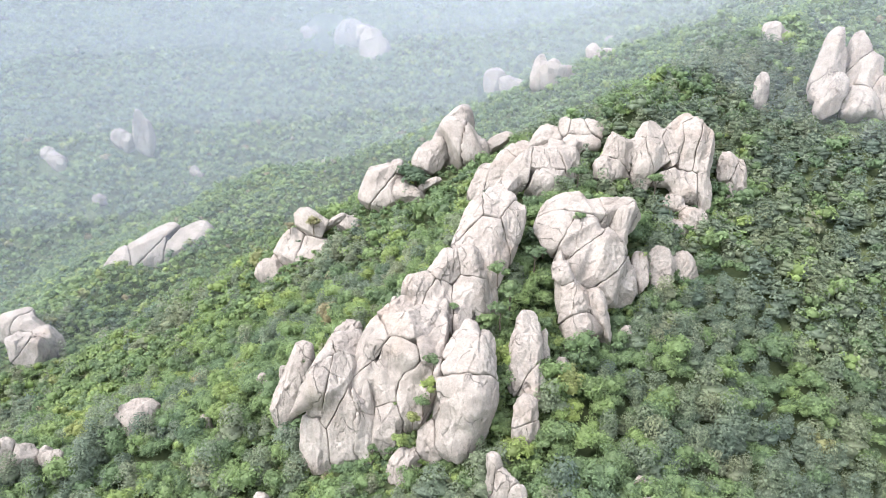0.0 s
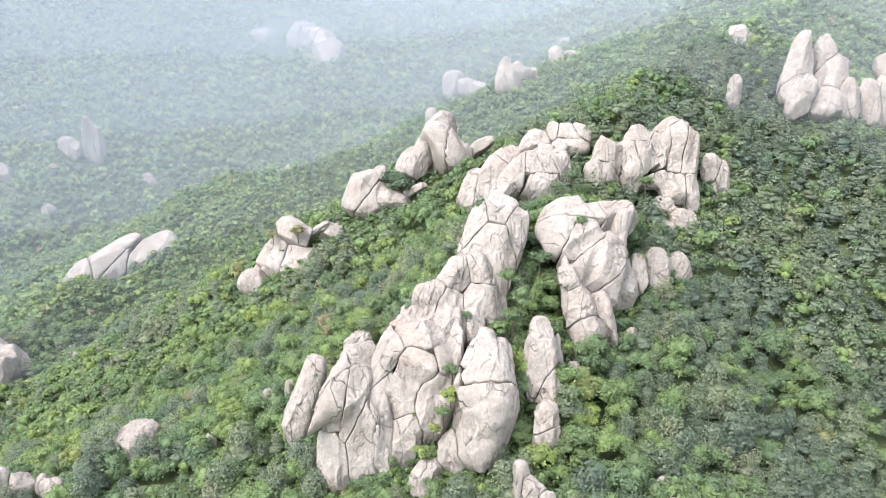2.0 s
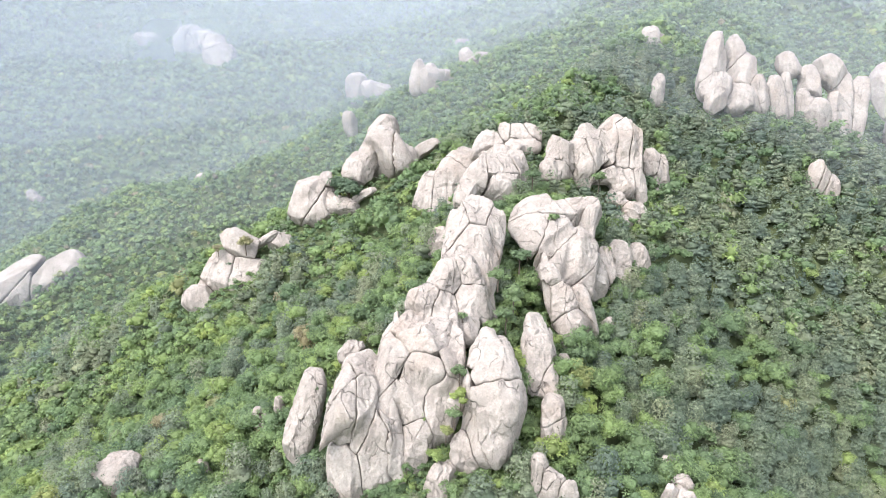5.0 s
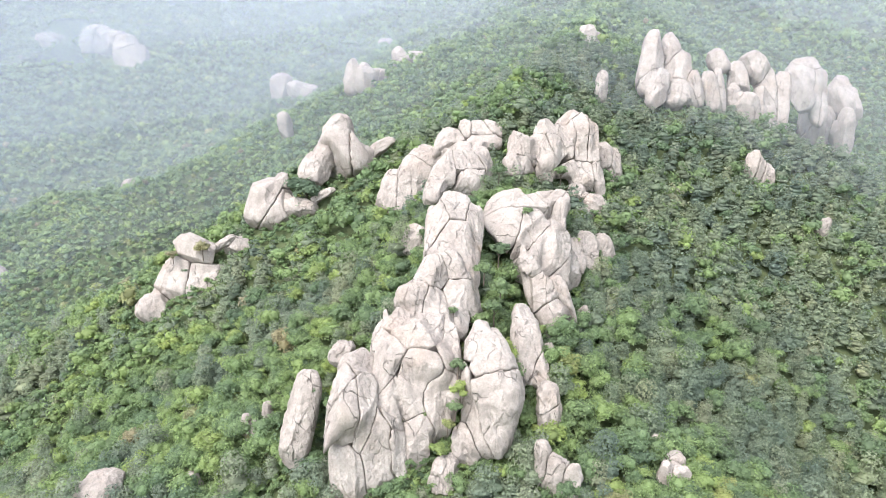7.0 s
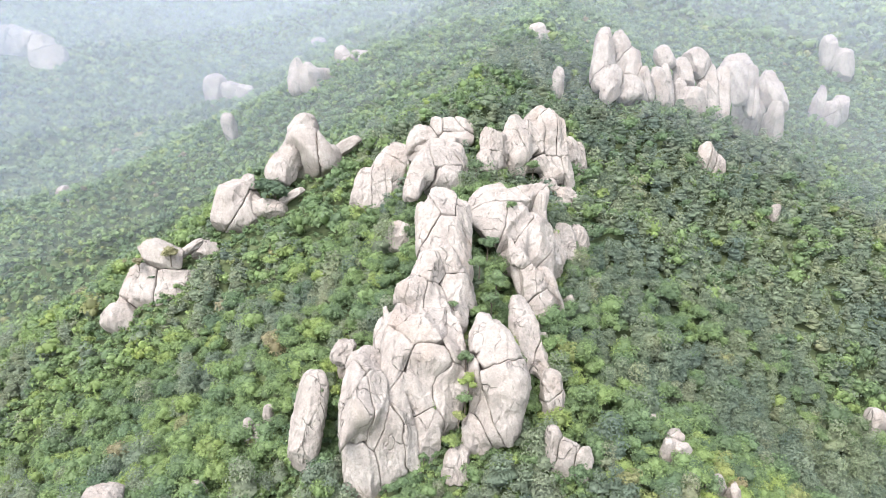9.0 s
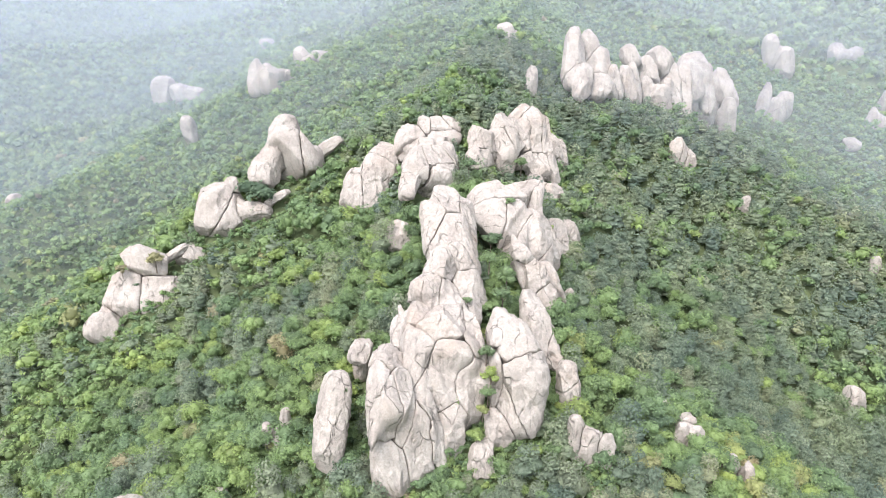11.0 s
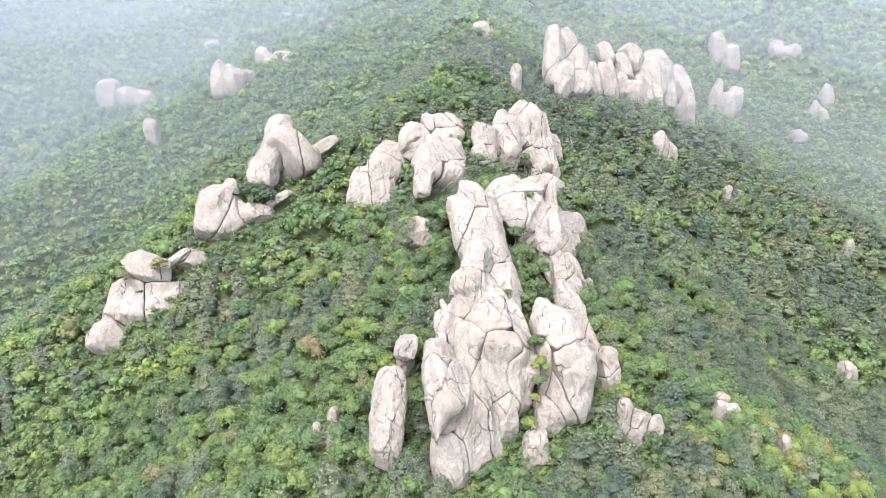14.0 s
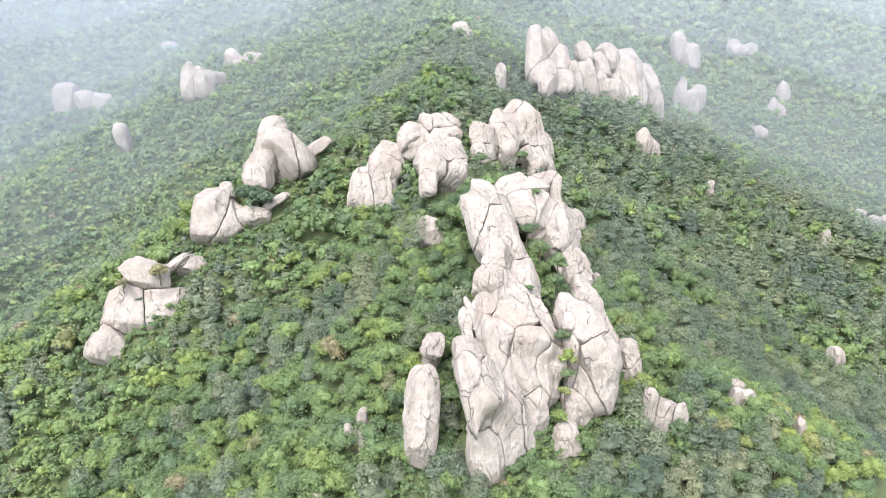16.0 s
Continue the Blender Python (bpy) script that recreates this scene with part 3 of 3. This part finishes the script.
def crown(seed, pine, lobes, sprays, size, cores=4):
    """One crown about 3 m wide, on a base at z = 0: verts and triangles."""
    r = np.random.RandomState(seed)
    if pine:
        cs, rs, flat = [], [], 0.38
        for i in range(lobes):
            lift = (i + 0.6) / lobes
            a, off = r.uniform(0, 6.283), (1 - lift) * r.uniform(0.4, 1.0)
            cs.append((off * math.cos(a), off * math.sin(a), 1.0 + 2.7 * lift))
            rs.append(0.8 + 0.65 * (1 - lift) * r.uniform(0.7, 1.2))
    else:
        cs, rs, flat = [(0, 0, 2.4)], [1.05], 0.85
        for i in range(lobes - 1):
            a, off = i * 2.4 + r.uniform(-0.4, 0.4), r.uniform(0.6, 1.1)
            cs.append((off * math.cos(a), off * math.sin(a), r.uniform(1.5, 2.9)))
            rs.append(r.uniform(0.55, 0.85))
    v = fans(r, cs, rs, sprays, size, flat) if sprays else np.zeros((0, 3))
    f = np.arange(len(v)).reshape(-1, 3)
    cv, cf = core(r, cs[:cores], rs[:cores], flat, 0.8 if sprays else 1.0)
    return np.concatenate([v, cv]), np.concatenate([f, cf + len(v)])


def trunk_mesh(seed):
    """A tapered, slightly bent trunk with three limbs."""
    r = np.random.RandomState(seed)
    v, f = [], []

    def limb(p0, p1, r0, r1):
        at, p0, p1 = len(v), np.array(p0, float), np.array(p1, float)
        for p, rad in ((p0, r0), ((p0 + p1) / 2 + r.normal(size=3) * 0.06, (r0 + r1) / 2), (p1, r1)):
            for i in range(6):
                v.append(p + (rad * math.cos(i * 1.0472), rad * math.sin(i * 1.0472), 0))
        for k in range(2):
            for i in range(6):
                a, b = at + k * 6 + i, at + k * 6 + (i + 1) % 6
                f.extend([(a, b, b + 6), (a, b + 6, a + 6)])
    limb((0, 0, -0.8), (0.1, 0, 2.3), 0.13, 0.06)
    for i in range(3):
        a = i * 2.1 + r.uniform(-0.4, 0.4)
        limb((0.05, 0, 1.1 + 0.3 * i), (0.9 * math.cos(a), 0.9 * math.sin(a), 2.2 + 0.2 * i), 0.06, 0.025)
    return mesh_from("trunk", v, f, BARK, smooth=True)


ROCKS, OPEN = np.array(FOOTPRINTS), np.array(FOOTPRINTS + CLEARINGS)


def clear_of_rocks(x, y, margin):
    keep = np.ones(len(x), bool)
    for rx, ry, rad, _ in OPEN:
        keep &= (x - rx) ** 2 + (y - ry) ** 2 > (rad + margin) ** 2
    return keep


def sites(near, far, spacing, seed, margin):
    """Tree sites between two distances from the foot of the view, on a jittered lattice."""
    r = np.random.RandomState(seed)
    nx, ny = int(1.9 * far / spacing), int(1.15 * far / (spacing * 0.9))
    gx, gy = np.meshgrid(np.arange(nx) * spacing - 0.8 * far, np.arange(ny) * spacing * 0.9)
    gx = gx + (np.arange(ny)[:, None] % 2) * spacing / 2
    x = (gx + r.uniform(-0.45, 0.45, gx.shape) * spacing).ravel() - 50
    y = (gy + r.uniform(-0.45, 0.45, gy.shape) * spacing).ravel() + 20
    d = np.hypot(x + 50, y - 20)
    west, east = np.degrees(np.arctan2(x, y)), np.degrees(np.arctan2(x + 112, y - 38))
    keep = (d >= near) & (d < far) & (west > -38) & (east < 77)
    x, y = x[keep], y[keep]
    keep = clear_of_rocks(x, y, margin)
    return x[keep], y[keep]


def woodland(name, label, x, y, templates, mat, scale, seed, lift=0.0):
    """Many trees joined into one piece of woodland."""
    r = np.random.RandomState(seed)
    z = land(x, y)
    kind = r.randint(0, len(templates), len(x))
    vs, fs, ts, at = [], [], [], 0
    for k, (v, f) in enumerate(templates):
        idx = np.flatnonzero(kind == k)
        if not len(idx):
            continue
        a, s = r.uniform(0, 6.283, len(idx)), scale * np.clip(np.exp(r.normal(0, 0.26, len(idx))), 0.55, 1.7)
        tall = s * r.uniform(0.85, 1.2, len(idx))
        ca, sa = np.cos(a)[:, None], np.sin(a)[:, None]
        X = (v[:, 0] * ca - v[:, 1] * sa) * s[:, None] + x[idx][:, None]
        Y = (v[:, 0] * sa + v[:, 1] * ca) * s[:, None] + y[idx][:, None]
        Z = v[:, 2] * tall[:, None] + z[idx][:, None] + lift
        vs.append(np.stack([X, Y, Z], -1).reshape(-1, 3))
        fs.append((f[None] + (np.arange(len(idx)) * len(v))[:, None, None] + at).reshape(-1, 3))
        ts.append(np.repeat(np.clip(r.normal(0.42, 0.18, len(idx)) + 0.13 * np.clip((40 - x[idx]) / 60, 0, 1), 0, 1), len(v)))
        at += len(idx) * len(v)
    ob = new(name, mesh_from(name, np.concatenate(vs), np.concatenate(fs), mat, np.concatenate(ts)))
    return tagged(ob, label, "trees", kind="stuff")


def split(x, y, seed, share):
    """Pines stand in drifts among the broadleaved trees."""
    r = np.random.RandomState(seed)
    pine = waves(x, y, 60, 21) + r.normal(size=len(x)) * 0.6 + 0.9 * np.clip((x - 35) / 50, 0, 1) > share + 0.1
    return pine


BROAD = [crown(100 + i, False, 12, 54, 0.125) for i in range(6)]
PINE = [crown(130 + i, True, 10, 56, 0.13) for i in range(4)]
BROAD_MID = [crown(160 + i, False, 7, 14, 0.24, cores=3) for i in range(5)]
PINE_MID = [crown(180 + i, True, 6, 16, 0.22, cores=3) for i in range(4)]
BROAD_FAR = [crown(200 + i, False, 3, 5, 0.5, cores=1) for i in range(5)]
BROAD_MISTY = [crown(220 + i, False, 1, 12, 0.6, cores=1) for i in range(4)]

x, y = sites(74, 195, 3.25, 11, 0.2)
pine = split(x, y, 12, 0.35)
single = (y < 116) & (x > -60) & (x < 62)
single &= np.cumsum(single) <= 300
woodland("broadleaved_woodland", "dense green broadleaved woodland covering the ridge slopes", x[~pine & ~single], y[~pine & ~single], BROAD, LEAVES, 1.6, 1)
woodland("pine_woodland", "grey-green pines among the broadleaved trees", x[pine & ~single], y[pine & ~single], PINE, NEEDLES, 1.6, 2)
near_x, near_y, near_pine = x[single], y[single], pine[single]
x, y = sites(195, 340, 3.5, 13, 0.2)
pine = split(x, y, 14, 0.3)
woodland("broadleaved_woodland", "green broadleaved woodland on the slopes behind", x[~pine], y[~pine], BROAD_MID, LEAVES, 1.6, 3)
woodland("pine_woodland", "dark pines on the slopes behind the ridge", x[pine], y[pine], PINE_MID, NEEDLES, 1.55, 4)


def scrub(near, far, spacing, seed):
    """Sites close round the feet of the rocks, too narrow for trees."""
    r = np.random.RandomState(seed)
    at = OPEN[(np.hypot(OPEN[:, 0] + 50, OPEN[:, 1] - 20) > near) & (np.hypot(OPEN[:, 0] + 50, OPEN[:, 1] - 20) < far)]
    xs, ys = [], []
    for rx, ry, rad, _ in at:
        n = int(((rad + 6) ** 2 - rad ** 2) / spacing ** 2)
        a, d = r.uniform(0, 6.283, n), np.sqrt(r.uniform((0.6 * rad) ** 2, (rad + 6) ** 2, n))
        xs.append(rx + d * np.cos(a))
        ys.append(ry + d * np.sin(a))
    x, y = np.concatenate(xs), np.concatenate(ys)
    _, first = np.unique(np.stack([x // spacing, y // spacing]).astype(int), axis=1, return_index=True)
    x, y = x[first], y[first]
    keep = np.ones(len(x), bool)
    for rx, ry, rad, _ in ROCKS:
        keep &= (x - rx) ** 2 + (y - ry) ** 2 > (0.55 * rad) ** 2
    return x[keep], y[keep]


x, y = scrub(60, 190, 1.05, 18)
woodland("scrub", "low green scrub growing round the feet of the rocks", x, y, BROAD_MID, LEAVES, 0.62, 7, -0.3)
x, y = scrub(190, 330, 1.9, 19)
woodland("scrub", "low green scrub round the rocks along the crest", x, y, BROAD_MID, LEAVES, 0.75, 8, -0.4)
x, y = sites(340, 620, 3.5, 15, 0.0)
woodland("distant_woodland", "hazy green woodland on the far slopes", x, y, BROAD_FAR, LEAVES, 1.6, 5, -0.8)
x, y = sites(620, 1200, 6.6, 16, 0.0)
woodland("distant_woodland", "misty woodland filling the far valley sides", x, y, BROAD_MISTY, LEAVES, 2.9, 6, -4.5)


# shrubs rooted in the joints and on the ledges of the rocks: x, y, z of the middle, width
for i, (sx, sy, sz, sw) in enumerate([
    (-6.3, 129.1, 80.9, 3.04),
    (-9.9, 125.5, 74.5, 3.45),
    (-15.0, 125.3, 72.0, 2.51),
    (2.3, 139.0, 89.1, 2.49),
    (-4.4, 129.5, 81.9, 1.65),
    (8.7, 139.3, 83.6, 3.07),
    (9.2, 130.5, 84.2, 2.44),
    (-26.8, 132.7, 75.6, 3.90),
    (-23.0, 149.5, 76.2, 2.29),
    (-2.1, 125.3, 83.5, 4.14),
    (-2.5, 123.0, 79.5, 4.12),
    (-4.1, 121.6, 76.1, 3.87),
    (-6.1, 120.6, 73.3, 3.40),
    (-8.5, 119.2, 68.9, 3.83),
    (9.1, 140.0, 85.4, 5.13),
    (12.4, 139.5, 87.8, 5.64),
    (14.5, 141.0, 92.4, 6.18),
    (12.0, 144.6, 95.7, 5.19),
    (21.8, 157.8, 94.3, 5.69),
    (-14.2, 120.4, 66.5, 2.47),
    (13.2, 133.8, 78.1, 2.54),
    (-29.8, 135.0, 78.3, 1.38),
    (-10.1, 248.5, 91.7, 13.72),
    (-13.0, 247.9, 87.3, 6.66),
    (-46.5, 241.8, 77.4, 6.25),
    (-56.0, 246.3, 74.2, 4.07),
    (-52.6, 244.4, 68.6, 2.61),
    (3.4, 258.2, 96.5, 4.52),
    (33.3, 164.8, 101.8, 3.27),
    (23.4, 156.4, 95.7, 2.26),
    (39.8, 172.7, 84.6, 4.17),
    (50.9, 200.1, 100.1, 7.16),
    (37.4, 191.8, 106.3, 5.69),
    (60.3, 195.4, 103.5, 6.04),
    (2.6, 147.5, 92.0, 1.82),
    (-4.4, 141.8, 89.2, 1.74),
    (17.4, 209.8, 89.1, 4.63),
    (50.6, 168.2, 90.4, 2.55),
    (41.5, 170.8, 82.4, 3.21),
    (71.2, 186.2, 85.1, 2.51),
    (59.9, 205.4, 105.2, 4.05),
    (86.2, 213.2, 103.5, 4.35),
]):
    v, f = crown(400 + i, False, 6, 40, 0.2)
    v = (v - (0, 0, 2.1)) * (sw / 3.2, sw / 3.2, sw / 3.6)
    shrub = new("shrub")
    shrub.location = (sx, sy, sz)
    tagged(shrub, "low green shrub rooted in a crack of the granite", "shrub", "shrubs on the rocks")
    leaves = new("leaves", mesh_from("leaves", v, f, LEAVES_SINGLE))
    leaves.parent = shrub
    stem = new("stem", trunk_mesh(440 + i))
    stem.parent = shrub
    stem.matrix_local = pose(0, 0, -sw * 0.6) @ Matrix.Scale(sw / 3.6, 4)


# the trees that stand nearest, one by one
def tree_kind(i, pine):
    v, f = (PINE if pine else BROAD)[i]
    root = new("tree")
    tagged(root, "grey-green pine with layered branches on the slope" if pine else "rounded green broadleaved tree on the slope", "tree", "trees at the foot of the ridge")
    t = new("trunk", trunk_mesh(300 + i))
    t.parent = root
    c = new("crown", mesh_from("crown", v, f, NEEDLES_SINGLE if pine else LEAVES_SINGLE))
    c.parent = root
    return root


KINDS = {}
r = np.random.RandomState(77)
near_z = land(near_x, near_y)
for tx, ty, tz, is_pine in zip(near_x, near_y, near_z, near_pine):
    i, s = r.randint(4), 1.6 * r.uniform(0.75, 1.2)
    m = pose(tx, ty, tz, 0, 0, r.uniform(0, 360))
    key = (bool(is_pine), i)
    if key not in KINDS:
        KINDS[key] = tree_kind(i, bool(is_pine))
        KINDS[key].matrix_basis = m
        KINDS[key].scale = (s, s, s)
    else:
        ob = copy_thing(KINDS[key], m)
        ob.scale = (s, s, s * r.uniform(0.9, 1.15))
